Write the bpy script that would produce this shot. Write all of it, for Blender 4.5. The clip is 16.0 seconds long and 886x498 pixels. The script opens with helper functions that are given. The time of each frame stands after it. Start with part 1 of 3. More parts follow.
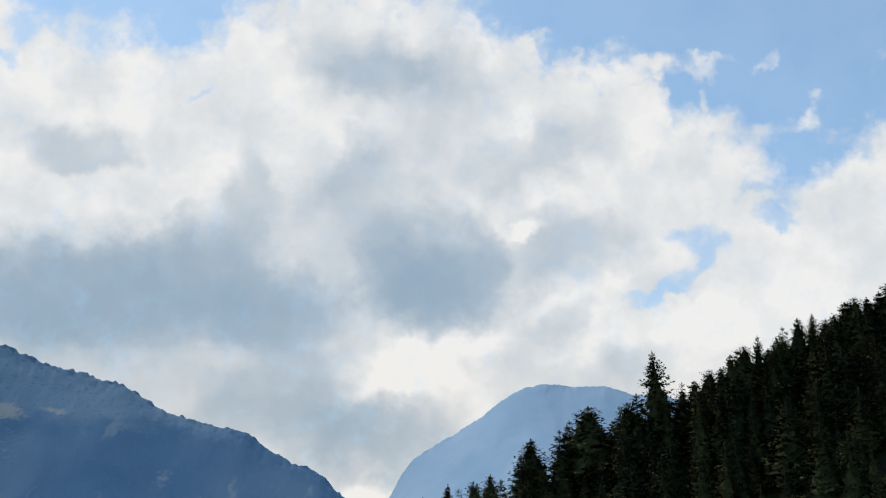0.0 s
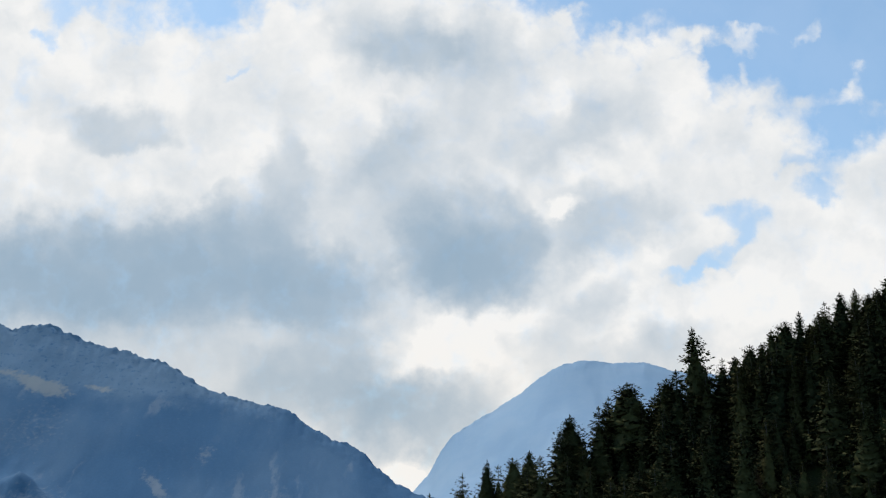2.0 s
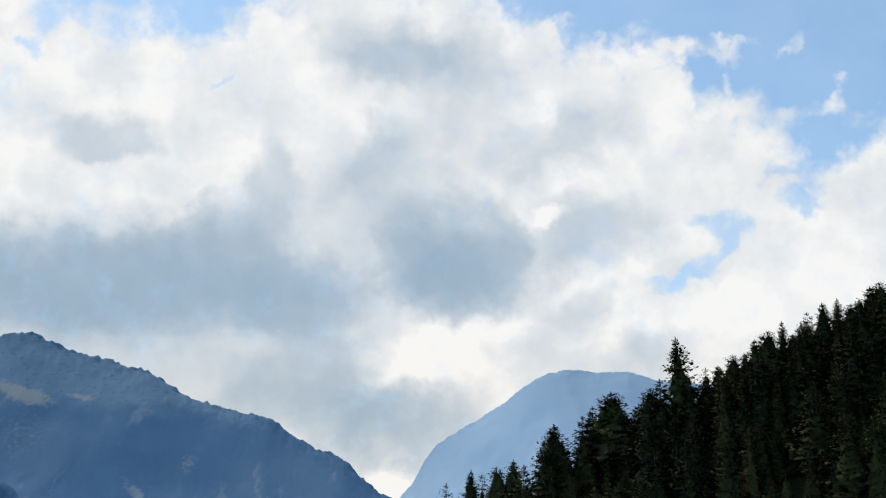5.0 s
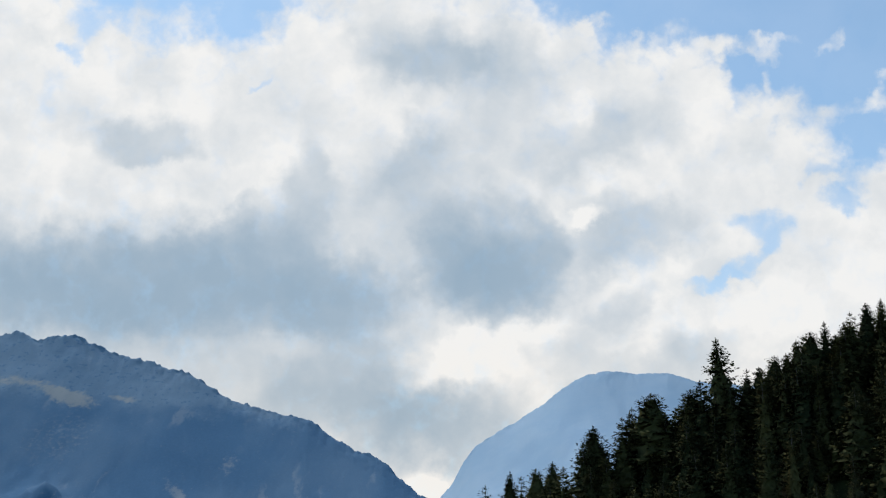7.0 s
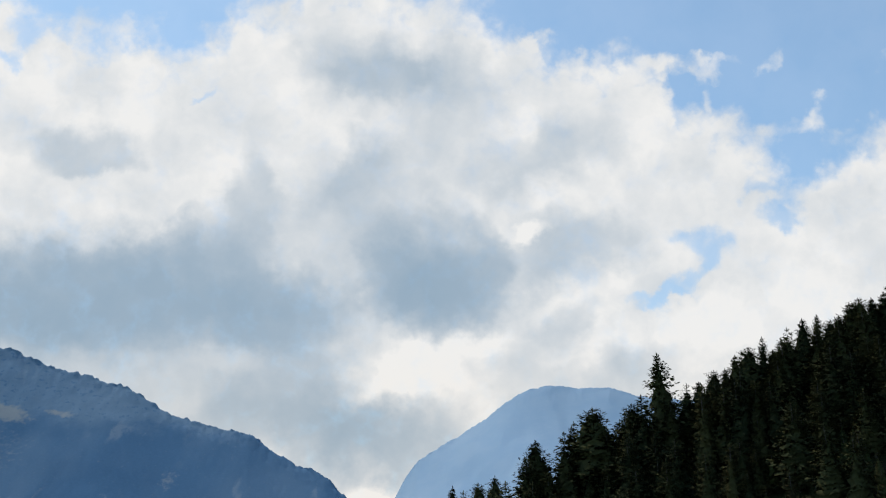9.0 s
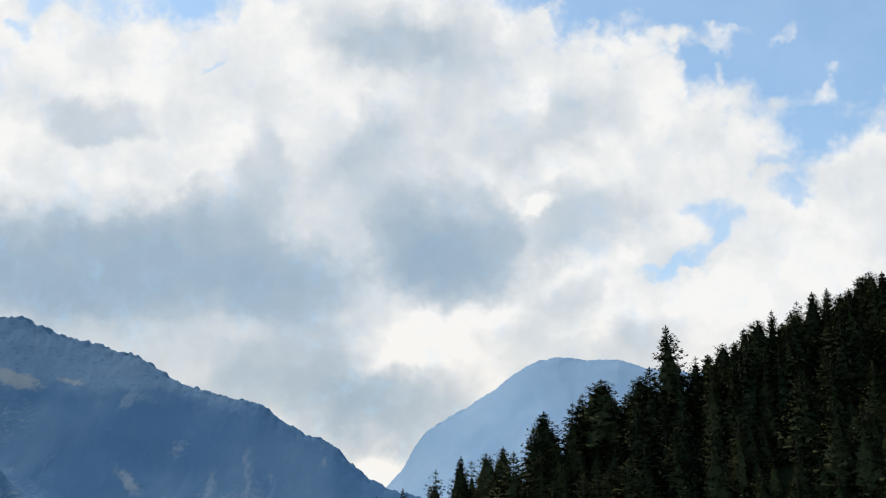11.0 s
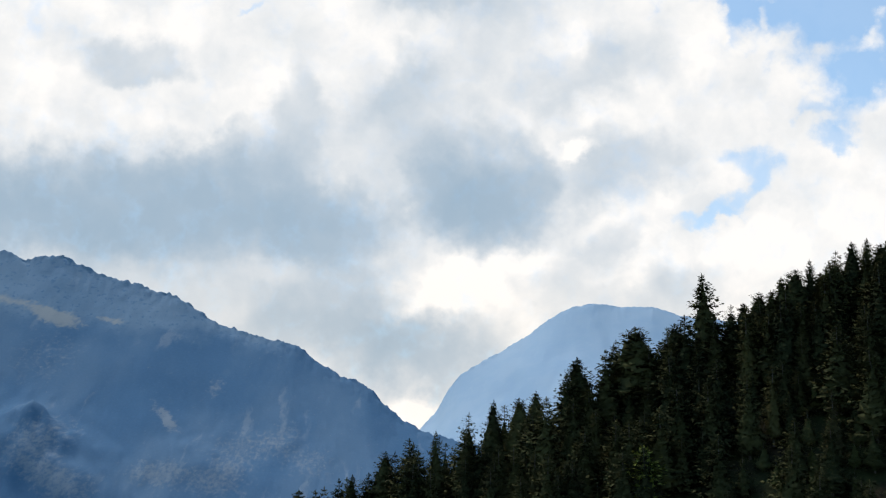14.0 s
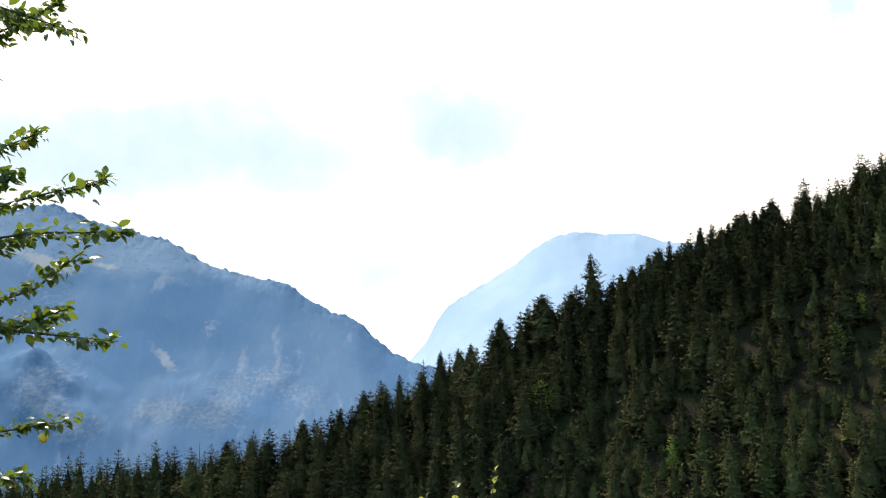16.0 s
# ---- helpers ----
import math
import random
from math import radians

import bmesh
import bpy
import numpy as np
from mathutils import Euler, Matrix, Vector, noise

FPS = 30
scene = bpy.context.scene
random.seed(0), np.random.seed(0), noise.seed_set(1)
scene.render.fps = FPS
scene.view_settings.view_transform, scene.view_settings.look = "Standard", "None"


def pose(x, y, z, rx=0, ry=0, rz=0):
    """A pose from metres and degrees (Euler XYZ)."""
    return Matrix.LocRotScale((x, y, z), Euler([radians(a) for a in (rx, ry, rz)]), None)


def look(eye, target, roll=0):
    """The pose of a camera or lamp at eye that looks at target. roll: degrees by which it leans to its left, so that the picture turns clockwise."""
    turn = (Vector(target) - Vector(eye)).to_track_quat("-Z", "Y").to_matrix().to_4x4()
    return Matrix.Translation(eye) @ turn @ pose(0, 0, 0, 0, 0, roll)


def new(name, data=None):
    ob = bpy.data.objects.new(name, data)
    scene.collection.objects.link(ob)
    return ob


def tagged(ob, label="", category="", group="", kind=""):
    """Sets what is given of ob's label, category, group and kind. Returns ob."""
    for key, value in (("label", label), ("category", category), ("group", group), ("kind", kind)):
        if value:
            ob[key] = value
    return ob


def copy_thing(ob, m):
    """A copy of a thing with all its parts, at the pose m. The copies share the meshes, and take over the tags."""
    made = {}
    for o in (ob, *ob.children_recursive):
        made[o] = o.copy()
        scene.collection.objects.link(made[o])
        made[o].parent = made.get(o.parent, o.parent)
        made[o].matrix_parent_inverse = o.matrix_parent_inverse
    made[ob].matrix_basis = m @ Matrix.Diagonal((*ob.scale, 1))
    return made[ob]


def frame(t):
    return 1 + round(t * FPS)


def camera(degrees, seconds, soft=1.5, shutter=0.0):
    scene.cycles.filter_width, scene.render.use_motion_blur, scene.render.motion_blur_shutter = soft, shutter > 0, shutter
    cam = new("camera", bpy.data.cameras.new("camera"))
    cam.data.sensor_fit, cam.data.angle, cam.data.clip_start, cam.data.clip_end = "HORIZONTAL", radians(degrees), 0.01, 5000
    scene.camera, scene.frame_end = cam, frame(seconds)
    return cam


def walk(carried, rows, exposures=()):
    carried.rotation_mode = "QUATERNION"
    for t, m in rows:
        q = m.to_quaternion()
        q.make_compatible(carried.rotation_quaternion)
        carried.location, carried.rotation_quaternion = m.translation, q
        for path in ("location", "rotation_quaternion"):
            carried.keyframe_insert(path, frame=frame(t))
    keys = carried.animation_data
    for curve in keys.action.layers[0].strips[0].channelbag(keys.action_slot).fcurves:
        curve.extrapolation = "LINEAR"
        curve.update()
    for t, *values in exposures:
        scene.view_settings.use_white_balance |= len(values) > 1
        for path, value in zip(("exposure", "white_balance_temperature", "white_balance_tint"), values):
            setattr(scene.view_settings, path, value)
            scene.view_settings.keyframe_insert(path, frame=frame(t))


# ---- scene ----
cam = camera(45.0, 16.0, soft=1.25)
walk(cam, [
    (0, pose(0.00, 0.00, 3.70, 0, 0, -3.719) @ pose(0, 0, 0, 108.965) @ pose(0, 0, 0, 0, 0, -0.135)),
    (0.5, pose(0.00, 0.00, 3.70, 0, 0, -3.365) @ pose(0, 0, 0, 108.405) @ pose(0, 0, 0, 0, 0, -0.084)),
    (1, pose(0.00, 0.00, 3.70, 0, 0, -3.820) @ pose(0, 0, 0, 107.998) @ pose(0, 0, 0, 0, 0, 0.043)),
    (1.5, pose(0.00, 0.00, 3.70, 0, 0, -2.894) @ pose(0, 0, 0, 108.488) @ pose(0, 0, 0, 0, 0, -0.050)),
    (2, pose(0.00, 0.00, 3.70, 0, 0, -1.594) @ pose(0, 0, 0, 107.741) @ pose(0, 0, 0, 0, 0, 0.082)),
    (2.5, pose(0.00, 0.00, 3.70, 0, 0, -1.840) @ pose(0, 0, 0, 107.830) @ pose(0, 0, 0, 0, 0, -0.082)),
    (3, pose(0.00, 0.00, 3.70, 0, 0, -2.028) @ pose(0, 0, 0, 107.043) @ pose(0, 0, 0, 0, 0, 0.170)),
    (3.5, pose(0.00, 0.00, 3.70, 0, 0, -2.490) @ pose(0, 0, 0, 107.793) @ pose(0, 0, 0, 0, 0, 0.123)),
    (5.8, pose(0.00, 0.00, 3.70, 0, 0, -2.297) @ pose(0, 0, 0, 108.623) @ pose(0, 0, 0, 0, 0, -0.161)),
    (6, pose(0.00, 0.00, 3.70, 0, 0, -1.643) @ pose(0, 0, 0, 108.936) @ pose(0, 0, 0, 0, 0, -0.161)),
    (6.5, pose(0.00, 0.00, 3.70, 0, 0, 0.438) @ pose(0, 0, 0, 108.486) @ pose(0, 0, 0, 0, 0, 0.488)),
    (7, pose(0.00, 0.00, 3.70, 0, 0, -0.337) @ pose(0, 0, 0, 108.302) @ pose(0, 0, 0, 0, 0, 0.355)),
    (7.5, pose(0.00, 0.00, 3.70, 0, 0, -2.029) @ pose(0, 0, 0, 108.400) @ pose(0, 0, 0, 0, 0, 0.133)),
    (8, pose(0.00, 0.00, 3.70, 0, 0, -2.628) @ pose(0, 0, 0, 108.500) @ pose(0, 0, 0, 0, 0, 0.284)),
    (8.5, pose(0.00, 0.00, 3.70, 0, 0, -3.180) @ pose(0, 0, 0, 109.011) @ pose(0, 0, 0, 0, 0, -0.199)),
    (9, pose(0.00, 0.00, 3.70, 0, 0, -3.497) @ pose(0, 0, 0, 109.058) @ pose(0, 0, 0, 0, 0, -0.237)),
    (11.3, pose(0.00, 0.00, 3.70, 0, 0, -2.693) @ pose(0, 0, 0, 107.448) @ pose(0, 0, 0, 0, 0, 0.513)),
    (11.5, pose(0.00, 0.00, 3.70, 0, 0, -2.748) @ pose(0, 0, 0, 107.818) @ pose(0, 0, 0, 0, 0, 0.900)),
    (12, pose(0.00, 0.00, 3.70, 0, 0, -2.886) @ pose(0, 0, 0, 107.123) @ pose(0, 0, 0, 0, 0, 0.874)),
    (12.5, pose(0.00, 0.00, 3.70, 0, 0, -2.050) @ pose(0, 0, 0, 105.976) @ pose(0, 0, 0, 0, 0, 0.992)),
    (13, pose(0.00, 0.00, 3.70, 0, 0, -0.898) @ pose(0, 0, 0, 106.561) @ pose(0, 0, 0, 0, 0, 0.584)),
    (13.5, pose(0.00, 0.00, 3.70, 0, 0, -1.162) @ pose(0, 0, 0, 105.942) @ pose(0, 0, 0, 0, 0, 1.344)),
    (14, pose(0.00, 0.00, 3.70, 0, 0, -1.016) @ pose(0, 0, 0, 104.534) @ pose(0, 0, 0, 0, 0, 1.515)),
    (14.5, pose(0.00, 0.00, 3.70, 0, 0, -2.832) @ pose(0, 0, 0, 102.084) @ pose(0, 0, 0, 0, 0, -0.000)),
    (14.6, pose(0.08, -1.00, 3.66, 0, 0, -2.822) @ pose(0, 0, 0, 101.691) @ pose(0, 0, 0, 0, 0, 0.027)),
    (14.7, pose(0.30, -3.80, 3.55, 0, 0, -2.812) @ pose(0, 0, 0, 101.299) @ pose(0, 0, 0, 0, 0, 0.054)),
    (15, pose(1.20, -15.00, 3.10, 0, 0, -2.781) @ pose(0, 0, 0, 100.121) @ pose(0, 0, 0, 0, 0, 0.136)),
    (15.5, pose(2.72, -34.00, 2.34, 0, 0, -2.165) @ pose(0, 0, 0, 99.535) @ pose(0, 0, 0, 0, 0, -0.200)),
    (15.8, pose(3.60, -45.00, 1.90, 0, 0, -1.920) @ pose(0, 0, 0, 100.299) @ pose(0, 0, 0, 0, 0, -0.395)),
    (16, pose(4.00, -50.00, 1.70, 0, 0, -1.757) @ pose(0, 0, 0, 100.809) @ pose(0, 0, 0, 0, 0, -0.526)),
], exposures=[
    (0, 0.0, 6500, 10), (3.5, 0.12, 6500, 10), (5.8, 0.08, 6500, 10), (9.0, 0.0, 6500, 10), (11.5, 0.12, 6550, 10), (12.5, 0.16, 6600, 10), (13.0, 0.36, 6650, 10), (13.5, 0.22, 6650, 10), (14.0, 0.22, 6650, 11),
    (14.5, 0.52, 6850, 12), (15.0, 1.1, 7250, 13), (15.5, 1.58, 7600, 14), (16.0, 1.22, 7500, 14)])

# ---- light ----
SUN_AZ, SUN_EL = -36.0, 60.0            # degrees from +y towards +x, and above the horizon
SUN_WAY = Vector((math.sin(radians(SUN_AZ)) * math.cos(radians(SUN_EL)),
                  math.cos(radians(SUN_AZ)) * math.cos(radians(SUN_EL)), math.sin(radians(SUN_EL))))
sun = new("sun", bpy.data.lights.new("sun", "SUN"))
sun.data.energy, sun.data.angle, sun.data.color = 2.4, radians(8.0), (1.0, 0.95, 0.86)
sun.matrix_world = look(SUN_WAY * 100, (0, 0, 0))

world = bpy.data.worlds.new("sky")
world.use_nodes = True
scene.world = world


class Nodes:
    """Short hand for building a node tree."""

    def __init__(self, tree):
        self.tree = tree
        tree.nodes.clear()

    def add(self, kind):
        return self.tree.nodes.new(kind)

    def put(self, socket, value):
        if isinstance(value, bpy.types.NodeSocket):
            self.tree.links.new(value, socket)
        else:
            socket.default_value = value

    def math(self, op, a, b=0.0, c=0.0, clamp=False):
        node = self.add("ShaderNodeMath")
        node.operation, node.use_clamp = op, clamp
        for socket, value in zip(node.inputs, (a, b, c)):
            self.put(socket, value)
        return node.outputs[0]

    def vec(self, op, a, b=(0, 0, 0), scale=None):
        node = self.add("ShaderNodeVectorMath")
        node.operation = op
        self.put(node.inputs[0], a)
        self.put(node.inputs[1], b)
        if scale is not None:
            self.put(node.inputs["Scale"], scale)
        return node.outputs["Value"] if op == "DOT_PRODUCT" else node.outputs["Vector"]

    def noise(self, vector, scale, detail=5.0, rough=0.55, colour=False, distortion=0.0):
        node = self.add("ShaderNodeTexNoise")
        self.put(node.inputs["Vector"], vector)
        node.inputs["Scale"].default_value, node.inputs["Detail"].default_value = scale, detail
        node.inputs["Roughness"].default_value, node.inputs["Distortion"].default_value = rough, distortion
        return node.outputs["Color" if colour else "Fac"]

    def cells(self, vector, scale):
        node = self.add("ShaderNodeTexVoronoi")
        node.feature = "SMOOTH_F1"
        self.put(node.inputs["Vector"], vector)
        node.inputs["Scale"].default_value, node.inputs["Smoothness"].default_value = scale, 0.35
        return node.outputs["Distance"]

    def step(self, value, low, high, to=(0.0, 1.0), smooth=True):
        node = self.add("ShaderNodeMapRange")
        node.interpolation_type = "SMOOTHSTEP" if smooth else "LINEAR"
        for socket, v in zip(node.inputs, (value, low, high, *to)):
            self.put(socket, v)
        return node.outputs[0]

    def mix(self, factor, a, b):
        node = self.add("ShaderNodeMix")
        node.data_type = "RGBA"
        self.put(node.inputs[0], factor)
        self.put(node.inputs[6], a if isinstance(a, bpy.types.NodeSocket) else (*a, 1))
        self.put(node.inputs[7], b if isinstance(b, bpy.types.NodeSocket) else (*b, 1))
        return node.outputs[2]

    def blob(self, vector, x, y, rx, ry, turn=0.0):
        place = self.add("ShaderNodeMapping")
        place.vector_type = "TEXTURE"
        self.put(place.inputs["Vector"], vector)
        place.inputs["Location"].default_value = (x, y, 0)
        place.inputs["Rotation"].default_value = (0, 0, radians(turn))
        place.inputs["Scale"].default_value = (rx, ry, 1)
        ball = self.add("ShaderNodeTexGradient")
        ball.gradient_type = "SPHERICAL"
        self.put(ball.inputs[0], place.outputs[0])
        return ball.outputs["Fac"]

    def total(self, vector, blobs):
        value = 0.0
        for x, y, rx, ry, turn, weight in blobs:
            soft = self.step(self.blob(vector, x, y, rx, ry, turn), 0.0, 0.85)
            value = self.math("MULTIPLY_ADD", soft, weight, value)
        return value


def build_sky():
    n = Nodes(world.node_tree)
    way = n.add("ShaderNodeTexCoord").outputs["Generated"]
    # coordinates on the cloud bank: 3 degrees a unit, about the bank's middle
    axes = (pose(0, 0, 0, 0, 0, -2.63) @ pose(0, 0, 0, 18.5)).to_3x3()
    right, ahead, up = (tuple(axes.col[i]) for i in range(3))
    deep = n.math("MAXIMUM", n.vec("DOT_PRODUCT", way, ahead), 0.08)
    spread = n.add("ShaderNodeCombineXYZ")
    n.put(spread.inputs[0], n.math("DIVIDE", n.math("MULTIPLY", n.vec("DOT_PRODUCT", way, right), 18.93), deep))
    n.put(spread.inputs[1], n.math("DIVIDE", n.math("MULTIPLY", n.vec("DOT_PRODUCT", way, up), 18.93), deep))
    flat = spread.outputs[0]
    half = (0.5, 0.5, 0.5)
    wide = n.vec("SCALE", n.vec("SUBTRACT", n.noise(flat, 0.7, 2.0, colour=True), half), scale=0.55)
    fine = n.vec("SCALE", n.vec("SUBTRACT", n.noise(flat, 1.6, 7.0, 0.56, colour=True), half), scale=1.1)
    soft = n.vec("ADD", flat, wide)
    torn = n.vec("ADD", soft, fine)
    level = n.vec("MULTIPLY", torn, (1.0, 1.0, 0.0))
    crisp = n.vec("ADD", flat, n.vec("SCALE", fine, scale=0.8))
    # rounded heads of cumulus, at two sizes
    lumps = n.math("MULTIPLY_ADD", n.math("SUBTRACT", n.cells(crisp, 1.7), 0.42), 0.55,
                   n.math("MULTIPLY", n.math("SUBTRACT", n.cells(crisp, 4.3), 0.42), 0.30))

    # the upper rim of the bank: x, height
    rim = [(-10, 4.7), (-8.4, 4.9), (-7.4, 4.5), (-6.8, 3.95), (-6.35, 3.8), (-5.9, 3.82), (-5.5, 3.65), (-5.1, 3.68), (-4.75, 3.5), (-4.5, 3.2), (-4.2, 3.35), (-3.9, 3.6),
           (-3.5, 4.0), (-2.8, 4.4), (-1.0, 4.8), (0.2, 4.3), (0.9, 4.0), (1.4, 3.75), (1.9, 3.55), (2.4, 3.2), (2.85, 3.05), (3.25, 3.3), (3.7, 3.35), (4.15, 3.1),
           (4.45, 2.3), (4.95, 2.42), (5.5, 2.05), (6.0, 1.55), (6.65, 0.85), (7.05, 1.4), (7.8, 1.9), (10, 2.9)]
    place = n.add("ShaderNodeSeparateXYZ")
    n.put(place.inputs[0], crisp)
    ramp = n.add("ShaderNodeValToRGB")
    n.put(ramp.inputs[0], n.step(place.outputs[0], -10.0, 10.0, smooth=False))
    stops = ramp.color_ramp.elements
    for i, (x, height) in enumerate(rim):
        stop = (stops[0], stops[1])[i] if i < 2 else stops.new(1.0)
        stop.position = (x + 10) / 20
        stop.color = (height / 6,) * 3 + (1,)
    above = n.math("MULTIPLY_ADD", ramp.outputs[0], -6.0, place.outputs[1])
    above = n.math("MAXIMUM", n.math("MINIMUM", above, 1.2), -0.7)
    # openings below the rim, and wisps above it: x, y, half width, half height, turn, weight
    gaps = [(4.85, 0.4, 0.8, 0.42, 0, 0.62), (5.2, 0.1, 0.5, 0.4, 50, 0.35), (4.7, -0.35, 1.1, 0.26, 42, 0.6), (4.1, -0.7, 0.9, 0.22, 10, 0.55), (6.4, 0.68, 0.6, 0.35, 0, 0.8),
            (-7.1, 4.1, 0.6, 0.5, 0, 0.8), (-7.4, 3.6, 0.35, 0.25, 40, 0.7), (-7.7, 2.9, 0.4, 0.5, 0, 0.35), (-3.9, 2.85, 0.4, 0.12, 30, 0.4), (5.9, 1.2, 0.5, 0.25, -20, 0.5)]
    puffs = [(4.7, 3.42, 1.7, 0.32, 3, 0.9), (6.2, 3.6, 0.55, 0.3, 35, 0.7), (4.98, 2.95, 0.22, 0.4, 10, 0.5), (6.6, 2.5, 0.95, 0.5, 25, 0.75), (7.0, 2.7, 0.6, 0.4, 30, 0.4), (1.95, 3.95, 0.4, 0.25, 0, 0.5), (2.7, 3.5, 0.5, 0.25, 0, 0.4), (8.2, 3.6, 0.8, 0.4, 40, 0.6), (7.1, 3.7, 0.3, 0.2, 0, 0.5)]
    fray = n.math("ADD", lumps, n.math("MULTIPLY", n.math("SUBTRACT", n.noise(flat, 2.3, 8.0, 0.6), 0.5), 0.9))
    beyond = n.math("ADD", fray, n.math("SUBTRACT", above, n.total(level, puffs)))
    thin = n.math("MULTIPLY_ADD", fray, 0.7, n.total(level, gaps))
    cover = n.math("MULTIPLY", n.step(beyond, -0.2, 0.78, (1.0, 0.13)), n.step(thin, 0.0, 0.9, (1.0, 0.35)))

    # grey undersides of the bank, soft at their rims
    greys = [(0.15, -0.45, 1.95, 1.3, -6, 1.2), (-4.5, -2.2, 6.0, 1.6, -14, 0.5), (-1.6, -3.2, 3.0, 1.8, 0, 0.3), (-0.6, 3.3, 2.3, 0.9, -4, 0.62), (0.6, 2.8, 1.3, 0.9, 0, 0.3), (-0.6, 1.6, 2.6, 1.2, 25, 0.3), (-1.4, 0.4, 2.0, 2.6, 0, 0.3), (1.9, 1.8, 1.9, 0.85, 22, 0.5),
             (2.6, 0.25, 2.0, 0.9, 8, 0.62), (-6.2, -0.65, 5.8, 1.55, 0, 1.1), (-9.0, -0.5, 3.0, 1.5, 0, 0.4), (-2.6, -1.1, 2.2, 1.2, 0, 0.62), (-4.2, -0.2, 2.4, 1.2, 0, 0.3)]
    bases = [(-1.8, -2.5, 3.4, 1.4, -12, 0.55), (-0.6, -3.4, 2.0, 1.1, -20, 0.5), (2.4, -1.2, 1.1, 0.6, 10, 0.32), (3.5, -2.0, 1.8, 0.7, 12, 0.42), (1.6, -2.2, 1.0, 0.9, 30, 0.25)]
    lights = [(-0.7, -2.2, 1.5, 0.6, 8, 0.7), (-3.5, -1.75, 1.3, 0.5, -5, 0.3), (1.85, 0.5, 0.55, 0.2, 8, 0.6), (-5.8, -1.75, 2.6, 0.5, -6, 0.1), (-0.9, -4.3, 0.8, 0.5, 0, 0.6), (0.4, -1.6, 1.8, 0.5, 8, 0.3), (5.0, -1.1, 3.4, 0.8, 12, 0.25)]
    dark = n.math("SUBTRACT", n.total(n.vec("ADD", flat, n.vec("SCALE", fine, scale=1.0)), greys + bases), n.total(crisp, lights))
    # masses with firmer rims
    cores = [(0.15, -0.1, 1.9, 1.6, -10, 1.5), (-6.4, -0.7, 6.0, 1.3, 0, 1.0), (-3.1, 0.9, 0.85, 2.1, 4, 0.75), (-2.5, -1.1, 1.9, 1.0, 0, 0.7), (-4.1, 0.35, 1.9, 0.8, 20, 0.6),
             (-5.95, 1.83, 1.7, 0.75, -5, 0.95), (-0.7, 3.25, 1.8, 0.6, -4, 0.6), (-1.3, 1.75, 1.3, 0.8, 28, 0.55), (-7.0, 0.55, 0.7, 0.7, 0, 0.4)]
    heads = [(-6.0, 0.85, 1.35, 0.8, 0, 0.9), (-5.0, 1.1, 1.5, 0.85, 20, 0.7), (-2.2, 2.1, 0.9, 1.1, 35, 0.7), (-7.9, 1.0, 1.2, 0.8, 0, 0.6), (-4.2, 2.0, 1.2, 0.9, 0, 0.5), (1.8, 0.5, 0.8, 0.3, 8, 0.5)]
    firm = n.math("SUBTRACT", n.total(n.vec("ADD", flat, n.vec("SCALE", fine, scale=0.7)), cores), n.total(crisp, heads))
    firm = n.math("MULTIPLY_ADD", lumps, -0.35, n.math("MULTIPLY_ADD", n.math("SUBTRACT", n.noise(soft, 1.1, 5.0, 0.55), 0.5), 0.5, firm))
    dark = n.math("MULTIPLY_ADD", n.step(firm, 0.0, 0.85), 0.55, dark)
    dark = n.math("MULTIPLY_ADD", n.math("SUBTRACT", n.noise(soft, 0.7, 5.0, 0.5), 0.5), 1.1, dark)
    dark = n.math("MULTIPLY_ADD", n.math("SUBTRACT", n.noise(torn, 1.5, 3.0, 0.45), 0.5), 0.45, dark)
    dark = n.math("MULTIPLY_ADD", lumps, -0.12, n.math("ADD", dark, 0.14))
    # thick cloud dims the light less and less
    dark = n.math("SUBTRACT", 1.0, n.math("POWER", 0.36, n.math("MAXIMUM", dark, 0.0)))
    body = n.mix(dark, (0.865, 0.865, 0.855), (0.235, 0.36, 0.485))
    low = n.add("ShaderNodeSeparateXYZ")
    n.put(low.inputs[0], flat)
    body = n.mix(n.step(low.outputs[1], -3.0, -1.0, (0.6, 0.0)), body, n.vec("MULTIPLY", body, (1.03, 0.985, 0.93)))

    # away from the bank the sky is mostly clear, with scattered thin cloud
    front = n.step(n.vec("DOT_PRODUCT", way, ahead), 0.45, 0.8)
    high = n.step(n.noise(way, 2.2, 7.0, 0.6), 0.56, 0.8, (0.0, 0.4))
    mask = n.math("ADD", n.math("MULTIPLY", cover, front), n.math("MULTIPLY", high, n.math("SUBTRACT", 1.0, front)), clamp=True)

    sky = n.add("ShaderNodeTexSky")
    sky.sky_type, sky.sun_disc = "NISHITA", False
    sky.sun_elevation, sky.sun_rotation = radians(SUN_EL), radians(SUN_AZ)
    sky.altitude, sky.air_density, sky.dust_density, sky.ozone_density = 900.0, 1.0, 1.2, 3.0
    blue = n.add("ShaderNodeBackground")
    n.put(blue.inputs["Color"], n.vec("MULTIPLY", sky.outputs[0], (0.98, 1.17, 1.09)))
    blue.inputs["Strength"].default_value = 0.15
    bank = n.add("ShaderNodeBackground")
    n.put(bank.inputs["Color"], body)
    both, out = n.add("ShaderNodeMixShader"), n.add("ShaderNodeOutputWorld")
    n.put(both.inputs[0], mask)
    n.put(both.inputs[1], blue.outputs[0])
    n.put(both.inputs[2], bank.outputs[0])
    n.put(out.inputs[0], both.outputs[0])


build_sky()


